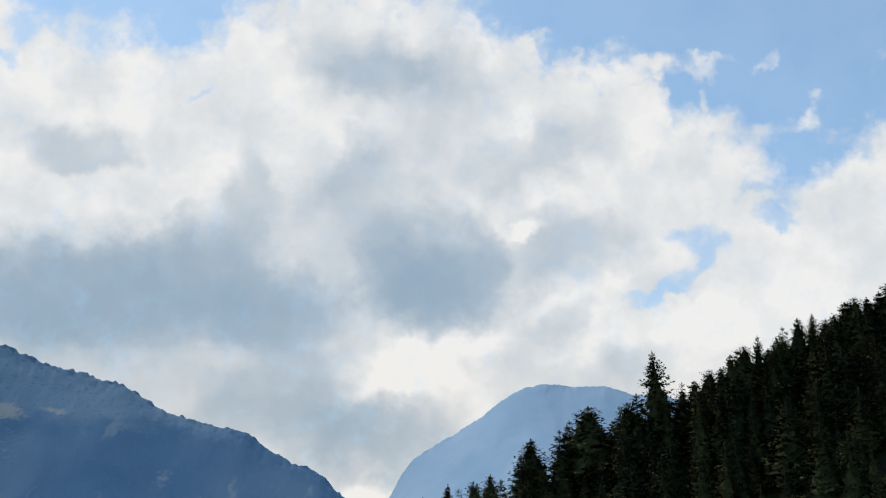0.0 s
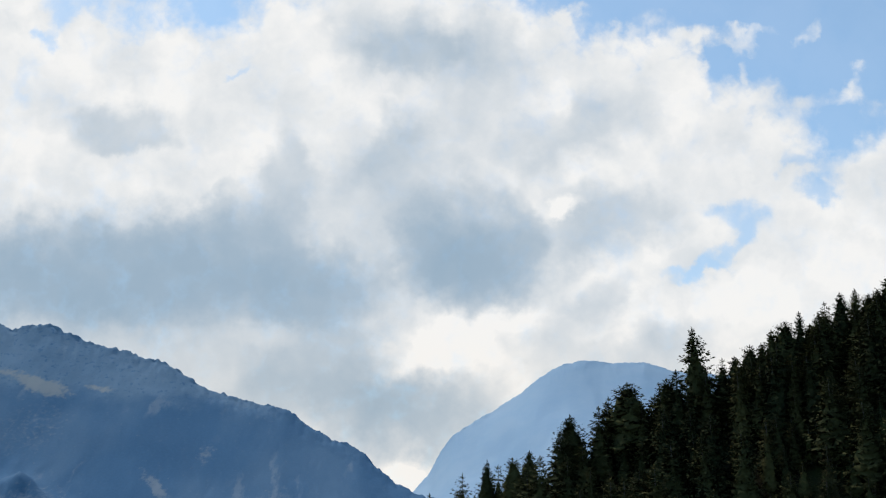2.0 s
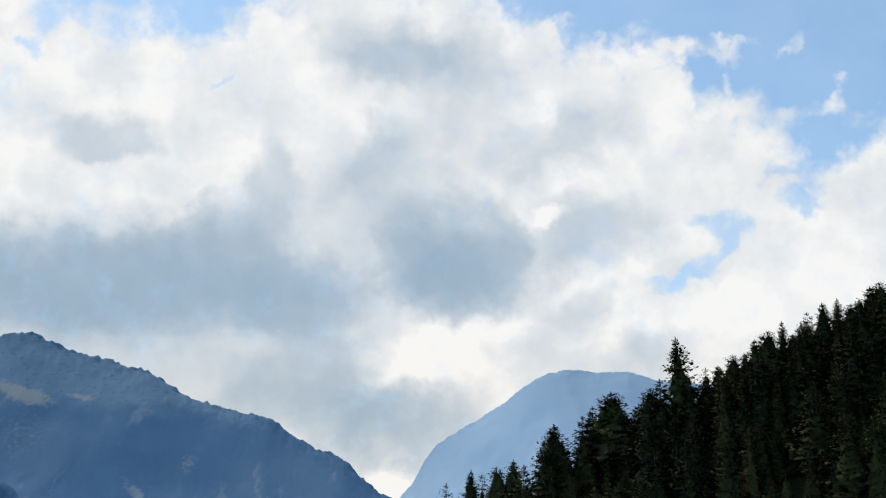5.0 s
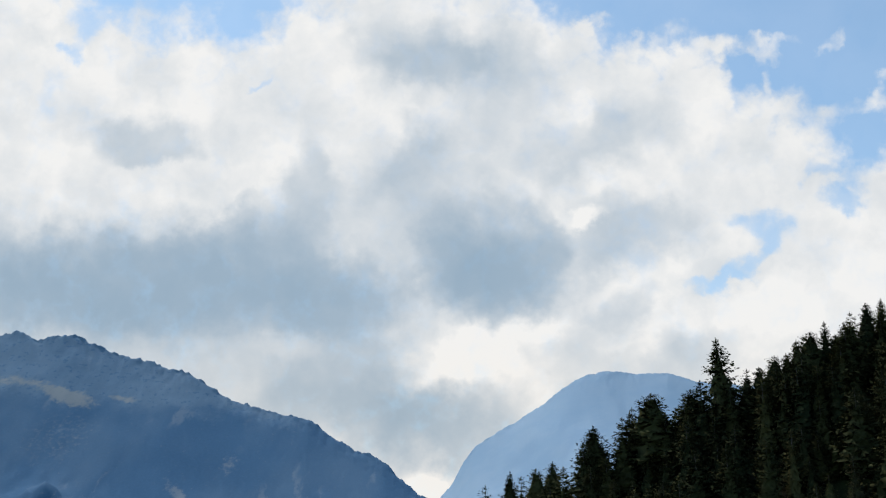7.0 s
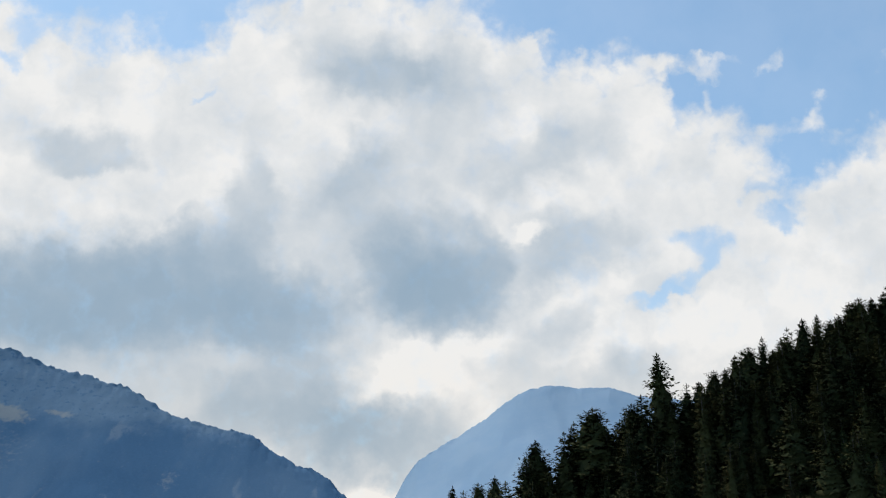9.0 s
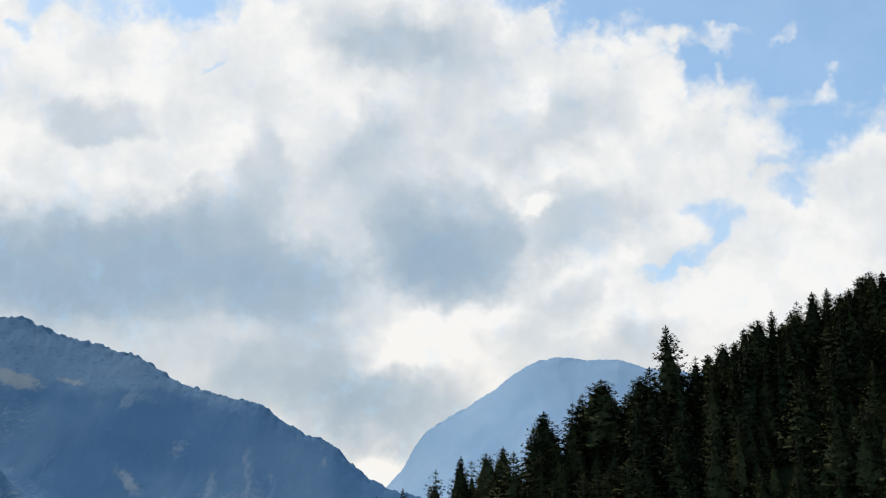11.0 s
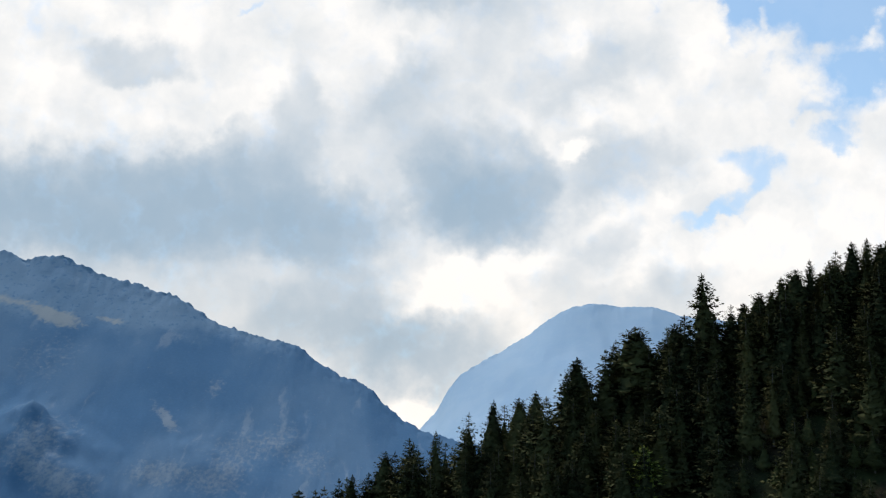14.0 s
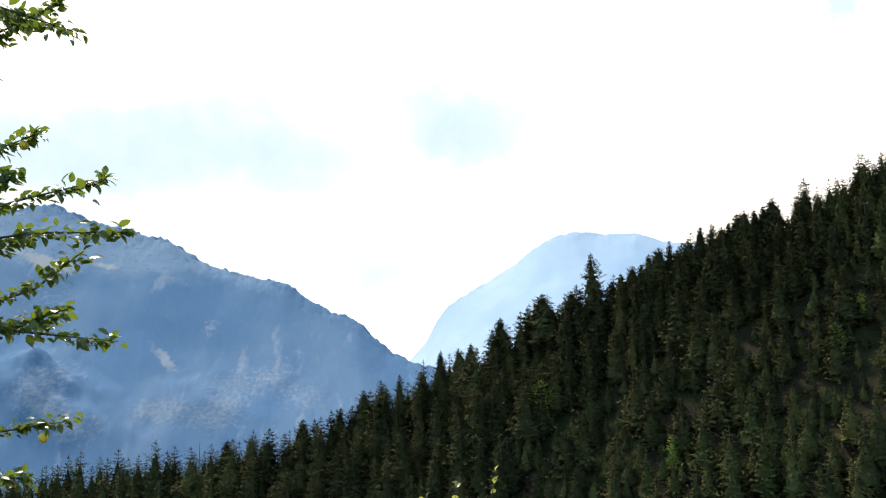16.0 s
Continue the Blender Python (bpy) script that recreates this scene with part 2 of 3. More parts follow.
# ---- materials ----
def material(name, paint, rough=0.7, bump=None, spec=0.3):
    """paint(n) returns the base colour; bump: (size in 1/m, height in m)."""
    mat = bpy.data.materials.new(name)
    mat.use_nodes = True
    n = Nodes(mat.node_tree)
    shader, out = n.add("ShaderNodeBsdfPrincipled"), n.add("ShaderNodeOutputMaterial")
    n.put(shader.inputs["Base Color"], paint(n))
    shader.inputs["Roughness"].default_value = rough
    shader.inputs["Specular IOR Level"].default_value = spec
    if bump:
        lift = n.add("ShaderNodeBump")
        lift.inputs["Distance"].default_value = bump[1]
        n.put(lift.inputs["Height"], n.noise(n.add("ShaderNodeNewGeometry").outputs["Position"], bump[0], 8.0, 0.65))
        n.put(shader.inputs["Normal"], lift.outputs[0])
    n.put(out.inputs[0], shader.outputs[0])
    return mat


def place_of(n):
    return n.add("ShaderNodeNewGeometry").outputs["Position"]


def fir_paint(low, high, tip, island):
    def paint(n):
        rand = (n.add("ShaderNodeNewGeometry").outputs["Random Per Island"] if island
                else n.add("ShaderNodeObjectInfo").outputs["Random"])
        clump = n.noise(place_of(n), 0.25, 3.0)
        base = n.mix(n.step(n.math("ADD", n.math("MULTIPLY", rand, 0.8), n.math("MULTIPLY", clump, 0.5)), 0.3, 1.0), low, high)
        return n.mix(n.step(n.noise(place_of(n), 2.6, 4.0), 0.52, 0.72), base, tip)
    return paint


FIR = material("fir_needles", fir_paint((0.029, 0.034, 0.015), (0.075, 0.073, 0.029), (0.079, 0.074, 0.031), False), 0.95, None, 0.08)
FIR_FAR = [material("fir_needles_joined", fir_paint(*tones, True), 0.95, None, 0.08) for tones in (
    ((0.031, 0.037, 0.016), (0.058, 0.062, 0.024), (0.063, 0.065, 0.024)),
    ((0.042, 0.050, 0.018), (0.082, 0.086, 0.030), (0.086, 0.086, 0.030)),
    ((0.058, 0.058, 0.022), (0.096, 0.090, 0.032), (0.108, 0.094, 0.034)))]
FIR_DRY = material("dry_fir_needles", fir_paint((0.050, 0.045, 0.021), (0.083, 0.076, 0.029), (0.101, 0.089, 0.032), False), 0.95, None, 0.08)
LIME = material("young_leaves", fir_paint((0.18, 0.22, 0.045), (0.25, 0.28, 0.06), (0.32, 0.32, 0.08), False), 0.8, None, 0.1)
FIR_BARK = material("fir_bark", lambda n: n.mix(n.noise(place_of(n), 6.0, 5.0), (0.06, 0.05, 0.04), (0.16, 0.14, 0.12)), 0.9, (14.0, 0.02))


def ground_paint(n):
    p = place_of(n)
    earth = n.mix(n.noise(p, 0.8, 6.0), (0.018, 0.015, 0.010), (0.035, 0.029, 0.018))
    grass = n.mix(n.noise(p, 3.0, 5.0), (0.018, 0.025, 0.010), (0.042, 0.048, 0.018))
    return n.mix(n.step(n.noise(p, 0.12, 5.0), 0.42, 0.6), earth, grass)


GROUND = material("meadow_and_litter", ground_paint, 0.95, (1.5, 0.15), 0.05)


def ridge_paint(n):
    """Woods below, a belt of grey rock and dry grass under the crest, scree and cliffs where they stand; distance haze
    is painted in as blue.
    """
    # wood and rock hold the haze of the air: bluer than trees and limestone
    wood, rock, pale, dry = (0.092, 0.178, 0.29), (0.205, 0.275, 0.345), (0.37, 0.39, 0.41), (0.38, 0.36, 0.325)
    split = n.add("ShaderNodeSeparateXYZ")
    n.put(split.inputs[0], place_of(n))
    plan = n.add("ShaderNodeCombineXYZ")
    n.put(plan.inputs[0], split.outputs[0])
    n.put(plan.inputs[1], split.outputs[2])
    front = plan.outputs[0]
    stretched = n.vec("MULTIPLY", front, (1.0, 0.55, 1.0))
    warp = n.vec("SCALE", n.vec("SUBTRACT", n.noise(front, 0.035, 7.0, 0.62, colour=True), (0.5, 0.5, 0.5)), scale=26.0)
    torn = n.vec("MULTIPLY", n.vec("ADD", front, warp), (1.0, 1.0, 0.0))
    grain = n.math("SUBTRACT", n.noise(front, 0.16, 6.0, 0.7), 0.5)
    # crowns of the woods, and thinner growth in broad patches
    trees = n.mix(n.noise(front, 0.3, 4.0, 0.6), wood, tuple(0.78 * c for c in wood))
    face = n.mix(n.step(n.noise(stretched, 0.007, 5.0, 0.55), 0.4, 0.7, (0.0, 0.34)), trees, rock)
    # runnels of bare rock
    runnel = n.noise(n.vec("MULTIPLY", torn, (1.0, 0.28, 1.0)), 0.04, 6.0, 0.6)
    face = n.mix(n.math("MULTIPLY", n.step(runnel, 0.54, 0.66), n.step(n.noise(front, 0.011, 3.0), 0.46, 0.62, (0.0, 0.3))), face, pale)
    # the belt under the crest, above the tree line
    low = n.math("MULTIPLY_ADD", n.math("SUBTRACT", n.noise(front, 0.018, 6.0, 0.6), 0.5), 110.0, split.outputs[2])
    belt = n.step(low, 280.0, 325.0)
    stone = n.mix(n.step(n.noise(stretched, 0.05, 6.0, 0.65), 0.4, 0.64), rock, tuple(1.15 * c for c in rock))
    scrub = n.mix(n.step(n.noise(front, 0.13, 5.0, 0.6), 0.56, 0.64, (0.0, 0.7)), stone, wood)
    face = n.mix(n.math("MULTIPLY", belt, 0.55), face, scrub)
    # x, height, half width, half height, turn, weight
    meadows = n.total(torn, [(-575, 306, 58, 22, -14, 0.95), (-610, 322, 40, 16, -20, 0.6), (-505, 314, 42, 9, -8, 0.7), (-660, 330, 50, 18, 0, 0.7)])
    face = n.mix(n.step(n.math("MULTIPLY_ADD", grain, 1.8, meadows), 0.2, 0.85, (0.0, 0.6)), face, dry)
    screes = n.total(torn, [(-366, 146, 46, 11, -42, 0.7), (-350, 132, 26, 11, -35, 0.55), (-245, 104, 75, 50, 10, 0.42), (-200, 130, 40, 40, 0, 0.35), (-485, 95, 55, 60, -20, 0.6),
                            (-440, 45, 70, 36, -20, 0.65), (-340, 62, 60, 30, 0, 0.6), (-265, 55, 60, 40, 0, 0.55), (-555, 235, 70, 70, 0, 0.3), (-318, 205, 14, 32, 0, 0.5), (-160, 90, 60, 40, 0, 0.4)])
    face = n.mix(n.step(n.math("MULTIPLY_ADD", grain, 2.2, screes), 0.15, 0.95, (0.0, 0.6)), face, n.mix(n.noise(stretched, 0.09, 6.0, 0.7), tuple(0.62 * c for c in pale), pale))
    return face


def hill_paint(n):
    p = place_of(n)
    # thick distance haze put into the base colour, as pale blue over limestone
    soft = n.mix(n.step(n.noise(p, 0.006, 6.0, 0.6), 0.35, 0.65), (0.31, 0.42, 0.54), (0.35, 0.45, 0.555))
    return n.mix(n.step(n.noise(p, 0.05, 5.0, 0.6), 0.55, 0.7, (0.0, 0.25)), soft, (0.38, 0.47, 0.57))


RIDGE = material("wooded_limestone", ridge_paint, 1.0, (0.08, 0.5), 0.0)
HAZY_HILL = material("pale_limestone", hill_paint, 1.0, (0.03, 0.6), 0.0)


# ---- meshes ----
def mesh_of(name, verts, faces, mat, smooth=False, normals=None):
    """A mesh from arrays: verts (n, 3), faces (m, k); normals: soft shading of foliage, one a vertex."""
    verts, faces = np.asarray(verts, np.float32), np.asarray(faces, np.int32)
    me = bpy.data.meshes.new(name)
    me.vertices.add(len(verts))
    me.vertices.foreach_set("co", verts.ravel())
    k = faces.shape[1]
    me.loops.add(faces.size)
    me.loops.foreach_set("vertex_index", faces.ravel())
    me.polygons.add(len(faces))
    me.polygons.foreach_set("loop_start", np.arange(0, faces.size, k, dtype=np.int32))
    me.polygons.foreach_set("use_smooth", np.full(len(faces), smooth or normals is not None))
    me.update(calc_edges=True)
    me.validate()
    if normals is not None:
        me.normals_split_custom_set_from_vertices(normals.tolist())
    me.materials.append(mat)
    return me


def part_of(name, me, parent, label=""):
    ob = new(name, me)
    ob.parent = parent
    return tagged(ob, label) if label else ob


def grid_faces(rows, cols):
    a = (np.arange(rows - 1)[:, None] * cols + np.arange(cols - 1)[None, :]).ravel()
    return np.stack([a, a + 1, a + cols + 1, a + cols], 1)


def fbm(x, y, octaves=5, ridged=False):
    """Fractal noise of two arrays, about -1 to 1 (0 to 1 if ridged)."""
    out = np.zeros(x.shape)
    flat_x, flat_y, flat = x.ravel(), y.ravel(), out.ravel()
    for i in range(flat.size):
        v, amp, f = 0.0, 1.0, 1.0
        for o in range(octaves):
            s = noise.noise((flat_x[i] * f, flat_y[i] * f, 7.3 * o))
            v += amp * ((1 - abs(s) * 2) if ridged else s)
            amp, f = amp * 0.5, f * 2.03
        flat[i] = v / 2 if ridged else v
    return out


def tube(points, radii, sides=7):
    """Verts and quads of a tapered tube along points."""
    verts, faces = [], []
    pts = [Vector(p) for p in points]
    for i, p in enumerate(pts):
        along = (pts[min(i + 1, len(pts) - 1)] - pts[max(i - 1, 0)]).normalized()
        side = along.cross(Vector((0.31, 0.87, 0.38))).normalized()
        other = along.cross(side)
        for s in range(sides):
            a = 2 * math.pi * s / sides
            verts.append(tuple(p + (side * math.cos(a) + other * math.sin(a)) * radii[i]))
    for i in range(len(pts) - 1):
        for s in range(sides):
            faces.append((i * sides + s, i * sides + (s + 1) % sides, (i + 1) * sides + (s + 1) % sides, (i + 1) * sides + s))
    return np.array(verts), np.array(faces)


# ---- ground ----
CREST_X = [-400, -120, -57, -41, -26, -14, -4, 8, 20, 36, 49, 62, 78, 98, 160, 300, 700]
CREST_Z = [-13, -11.2, -7.8, -5.5, -4.1, -1.35, 3.0, 9.0, 15.0, 22.0, 28.5, 33.5, 41, 52, 72, 85, 40]
CREST_Y = 130.0


def crest(x):
    return np.interp(x, CREST_X, CREST_Z)


def ground_height(x, y):
    """The terrace of the camera, the valley and the wooded slope beyond it."""
    x, y = np.asarray(x, float), np.asarray(y, float)
    base = -np.clip((y + 42) * 0.1, 0, 15) - np.clip((y - 150) * 0.28, 0, 85)
    slope = np.where(y < CREST_Y, crest(x) - 0.8 * (CREST_Y - y), crest(x) - 0.3 * (y - CREST_Y))
    d = slope - base
    return base + np.where(d > 3, d, np.where(d < -3, 0, (d + 3) ** 2 / 12))


def build_ground():
    fine_x, fine_y = np.arange(-90, 131, 4.0), np.arange(-70, 201, 4.0)
    far = np.array([12, 30, 70, 150, 320, 650, 1300, 2400, 4000.0])
    xs = np.concatenate([(fine_x[0] - far)[::-1], fine_x, fine_x[-1] + far])
    ys = np.concatenate([(fine_y[0] - far)[::-1], fine_y, fine_y[-1] + far])
    gx, gy = np.meshgrid(xs, ys)
    gz = ground_height(gx, gy)
    near = (np.abs(gx) < 200) & (np.abs(gy) < 300)
    gz = gz + np.where(near, 0.35 * fbm(gx * 0.08, gy * 0.08, 3), 0)
    me = mesh_of("ground", np.stack([gx.ravel(), gy.ravel(), gz.ravel()], 1), grid_faces(len(ys), len(xs)), GROUND, True)
    tagged(new("ground", me), "grassy valley floor and wooded hillside", "ground", kind="structure")


build_ground()


# ---- mountains ----
def mountain(name, mat, azimuths, elevations, reach, front, depth, rough, label, steps, seed, jags, crags=(), ribs_high=0.0, ease=2):
    """A range whose skyline stands at the distance reach, with spurs running down towards the valley."""
    az = np.linspace(azimuths[0], azimuths[-1], steps)
    u = np.concatenate([np.linspace(0, 0.985, 84), [0.991, 0.996, 0.999, 1.0, 1.001, 1.003], 1 + np.linspace(0.02, 1, 22) * depth])
    gu, ga = np.meshgrid(u, az, indexing="ij")
    r = front + (reach - front) * gu
    line = np.interp(az, azimuths, elevations)
    line = np.convolve(np.pad(line, ease, mode="edge"), np.hanning(2 * ease + 3)[1:-1] / np.hanning(2 * ease + 3).sum(), "valid")
    top = reach * np.tan(np.radians(line))[None, :] * np.ones_like(gu)
    x, y = r * np.sin(np.radians(ga)), r * np.cos(np.radians(ga))
    base = -110.0
    climb = np.where(gu < 1, 0.85 * gu + 0.15 * gu ** 1.7, 1 - 0.9 * (gu - 1) / depth)
    broad = np.interp(az, azimuths, elevations)
    pad = steps // 10
    broad = np.convolve(np.pad(broad, pad, mode="edge"), np.hanning(2 * pad + 1) / np.hanning(2 * pad + 1).sum(), "valid")
    broad = reach * np.tan(np.radians(broad))[None, :] * np.ones_like(gu)
    z = base + (broad - base) * climb + (top - broad) * np.clip(climb, 0, 1) ** 5
    along = np.radians(ga) * reach
    spur = fbm(along / 330 + 0.15 * fbm(x / 300, y / 300, 3) + seed, r / 700 + seed, 4)
    bite = np.clip(np.sin(np.pi * np.clip(gu, 0, 1)), 0, 1) ** 0.7
    z = z + rough * spur * bite * np.clip(top / 300, 0.3, 1.2)
    jag = fbm(x / 40 + seed, y / 40, 5) + 0.75 * fbm(x / 8, y / 8 + seed, 2)
    z = z + jags * jag * (0.15 + 0.85 * np.clip((gu - 0.9) * 10, 0, 1))
    ribs = fbm(along / 34 + 1.6 * fbm(x / 120, y / 120, 3), r / 110 + seed, 5)
    z = z + ribs_high * ribs * bite
    lumps = fbm(x / 70 + seed, y / 70, 3) + 0.16 * fbm(x / 15, y / 15 + seed, 4)
    for ca, cr, width, length, high in crags:
        cx, cy = cr * math.sin(radians(ca)), cr * math.cos(radians(ca))
        d = np.sqrt(((x - cx) / width) ** 2 + ((y - cy) / length) ** 2)
        z = z + high * np.exp(-d ** 1.4) * (1 + 0.5 * lumps)
    verts = np.stack([x.ravel(), y.ravel(), z.ravel() + 3.7], 1)
    me = mesh_of(name, verts, grid_faces(len(u), steps), mat, True)
    me.flip_normals()
    return tagged(new(name, me), label, "mountain")


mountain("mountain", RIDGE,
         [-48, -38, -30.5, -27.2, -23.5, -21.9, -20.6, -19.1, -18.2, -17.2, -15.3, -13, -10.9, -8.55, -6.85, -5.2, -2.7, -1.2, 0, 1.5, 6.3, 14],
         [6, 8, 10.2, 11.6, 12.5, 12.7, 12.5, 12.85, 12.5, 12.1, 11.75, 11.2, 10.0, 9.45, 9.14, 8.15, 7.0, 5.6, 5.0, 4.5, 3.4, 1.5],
         1900.0, 1250.0, 0.5, 17.0, "wooded limestone mountain with haze blue painted on and pale bare patches", 780, 3.1, 6.0,
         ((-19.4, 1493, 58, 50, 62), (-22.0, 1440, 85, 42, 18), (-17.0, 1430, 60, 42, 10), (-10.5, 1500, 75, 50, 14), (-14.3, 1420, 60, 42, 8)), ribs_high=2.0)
mountain("mountain", HAZY_HILL,
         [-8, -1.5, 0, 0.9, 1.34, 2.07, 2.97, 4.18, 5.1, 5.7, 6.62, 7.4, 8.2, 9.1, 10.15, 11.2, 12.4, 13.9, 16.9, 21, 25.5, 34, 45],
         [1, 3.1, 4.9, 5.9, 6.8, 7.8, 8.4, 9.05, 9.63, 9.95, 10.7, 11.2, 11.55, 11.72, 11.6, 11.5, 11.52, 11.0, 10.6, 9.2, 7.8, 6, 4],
         3300.0, 2100.0, 0.3, 35.0, "rounded mountain painted pale blue for haze, with its top in cloud", 700, 9.4, 3.5, ease=3)


# ---- firs ----
def fir_arrays(rng, height, whorls, per, stations, broad=1.0, blunt=0.85, levels=13, dense=1.0, full=0.78):
    """Crown of a fir as quads: uneven whorls of boughs, each a clump of needle sprays that turns up at its tip."""
    base = 0.08 * height
    reach = height * 0.37 * broad
    at, dirs, lens, wids, sides = [], [], [], [], []
    lean = rng.uniform(0, 6.28)
    heavy, skew = rng.uniform(0, 6.28), rng.uniform(0.0, 0.22)
    for w in range(whorls):
        k = (w + 0.5) / whorls
        h = base + (height - base) * k ** 0.95 + rng.uniform(-0.1, 0.1)
        grow = (1 - k) ** blunt * (0.8 + 0.2 * min(1.0, k / 0.15)) + 0.06
        swell = rng.uniform(0.66, 1.15)
        for b in range(per if k < 0.8 else max(4, per - 2)):
            if rng.random() < 0.1:
                continue
            a = lean + 2 * math.pi * (b + rng.uniform(-0.35, 0.35)) / per + w * 1.9
            length = reach * grow * swell * rng.uniform(0.6, 1.2) * (1 + skew * math.cos(a - heavy))
            if rng.random() < 0.05:
                length *= 1.2
            lift = rng.uniform(-0.3, 0.3) * (1.1 - k)
            rise = 0.45 * k ** 2 + rng.uniform(-0.15, 0.12)
            out = np.array([math.cos(a), math.sin(a), rise])
            across = np.array([-math.sin(a), math.cos(a), 0.0])
            for s in range(stations + 1):
                q = 0.32 + 0.68 * s / stations
                bow = -0.3 * length * q + 0.26 * length * q ** 3
                p = np.array([0, 0, h + lift]) + out * length * q + np.array([0, 0, bow])
                size = (0.27 + 0.15 * length) * (1.02 - 0.36 * q) * rng.uniform(0.75, 1.3) * min(1.0, 0.55 + 3.0 * (1 - k))
                ways = (0.0, 0.5) if s == stations else (0.9, -0.9)
                for turn in ways:
                    d = out * math.cos(turn) + across * math.sin(turn) + rng.normal(0, 0.22, 3)
                    d[2] += rng.uniform(-0.45, 0.1) + 0.45 * (q - 0.6)
                    d /= np.linalg.norm(d)
                    side = np.cross(d, np.array([0, 0, 1.0]) + rng.normal(0, 0.4, 3))
                    side /= np.linalg.norm(side) + 1e-6
                    at.append(p + rng.normal(0, 0.05, 3)), dirs.append(d), lens.append(size)
                    wids.append(size * rng.uniform(0.4, 0.62)), sides.append(side)
    # leader and the small shoots round it
    for s in range(5):
        at.append(np.array([0, 0, height * (0.95 + 0.012 * s)]))
        d = np.array([rng.uniform(-0.3, 0.3), rng.uniform(-0.3, 0.3), 1.0])
        d = np.array([0, 0, 1.0]) if s == 4 else d / np.linalg.norm(d)
        dirs.append(d), lens.append(0.36), wids.append(0.15), sides.append(np.array([math.cos(s), math.sin(s), 0]))
    at, dirs, sides = np.array(at), np.array(dirs), np.array(sides)
    lens, wids = np.array(lens)[:, None], np.array(wids)[:, None]
    sag = np.array([0, 0, -0.12])
    verts = np.stack([at, at + dirs * lens * 0.45 + sides * wids * 0.5, at + dirs * lens + sag * lens, at + dirs * lens * 0.45 - sides * wids * 0.5], 1)
    verts = verts.reshape(-1, 3)
    faces = np.arange(len(verts)).reshape(-1, 4)
    # the dense middle of the crown, a ragged cone of overlapping skirts
    n_ring, rings = 13, []
    for i in range(levels):
        k = i / (levels - 1)
        for flare in (0.64, 0.46):
            rad = reach * ((1 - k) ** blunt) * flare * dense * min(1.0, 0.35 + 4.0 * k) + 0.02
            zz = base + (height * full - base) * (k + (0.0 if flare == 0.64 else 0.045)) + rng.uniform(-0.08, 0.08)
            rings.append([[rad * rng.uniform(0.6, 1.3) * math.cos(6.283 * j / n_ring), rad * rng.uniform(0.6, 1.3) * math.sin(6.283 * j / n_ring), zz + rng.uniform(-0.34, 0.34)] for j in range(n_ring)])
    core = np.array(rings).reshape(-1, 3)
    quads = []
    for i in range(len(rings) - 1):
        for j in range(n_ring):
            quads.append((i * n_ring + j, i * n_ring + (j + 1) % n_ring, (i + 1) * n_ring + (j + 1) % n_ring, (i + 1) * n_ring + j))
    # shade each spray as part of the crown's round surface
    quad = verts.reshape(-1, 4, 3)
    centre = quad.mean(1)
    round_way = np.stack([centre[:, 0], centre[:, 1], np.full(len(centre), 0.0)], 1)
    round_way /= np.linalg.norm(round_way, axis=1, keepdims=True) + 1e-6
    flat_way = np.cross(quad[:, 2] - quad[:, 0], quad[:, 3] - quad[:, 1])
    flat_way /= np.linalg.norm(flat_way, axis=1, keepdims=True) + 1e-9
    wanted = round_way + np.array([0, 0, 0.55])
    turned = (flat_way * wanted).sum(1) < 0
    faces[turned] = faces[turned][:, ::-1]
    flat_way[turned] *= -1
    soft = wanted + 0.14 * flat_way
    soft /= np.linalg.norm(soft, axis=1, keepdims=True)
    core_way = np.stack([core[:, 0], core[:, 1], np.full(len(core), 0.0)], 1)
    core_way = core_way / (np.linalg.norm(core_way, axis=1, keepdims=True) + 1e-6) + rng.normal(0, 0.4, core.shape)
    core_way[:, 2] += 0.25
    core_way /= np.linalg.norm(core_way, axis=1, keepdims=True)
    faces = np.concatenate([faces, np.array(quads) + len(verts)])
    return np.concatenate([verts, core]), faces, np.concatenate([np.repeat(soft, 4, 0), core_way])


def fir_tree(rng, height, mat, label, broad=1.0, whorls=21, per=10, stations=5, blunt=0.85, dense=1.0, full=0.78):
    """A fir of its own: an Empty at the foot with trunk and crown."""
    root = new("fir_tree")
    tagged(root, label, "tree", "firs on the slope")
    v, f = tube([(0, 0, -0.6), (0.03, 0, height * 0.3), (-0.02, 0.02, height * 0.7), (0, 0, height * 0.98)],
                [0.2 * height / 9, 0.15 * height / 9, 0.08 * height / 9, 0.015], 7)
    part_of("trunk", mesh_of("trunk", v, f, FIR_BARK, True), root)
    v, f, way = fir_arrays(rng, height, whorls, per, stations, broad, blunt, 13, dense, full)
    part_of("crown", mesh_of("crown", v, f, mat, normals=way), root)
    return root


TREE_RNG = np.random.default_rng(11)
FIR_LABEL = "dark green fir on the wooded slope"


def pattern(height, mat, label, broad=1.0, **more):
    return fir_tree(TREE_RNG, height, mat, label, broad, **more)


def set_tree(source, used, x, y, z, scale, wide=1.0):
    """Stand a copy of source there; the source itself takes the first place."""
    m = pose(x, y, z, 0, 0, TREE_RNG.uniform(0, 360)) @ pose(0, 0, 0, TREE_RNG.uniform(-2, 2), TREE_RNG.uniform(-2, 2))
    ob = source
    if source.name in used:
        ob = copy_thing(source, m)
    used.add(source.name)
    ob.matrix_basis = m
    ob.scale = (scale * wide, scale * wide, scale)
    return ob


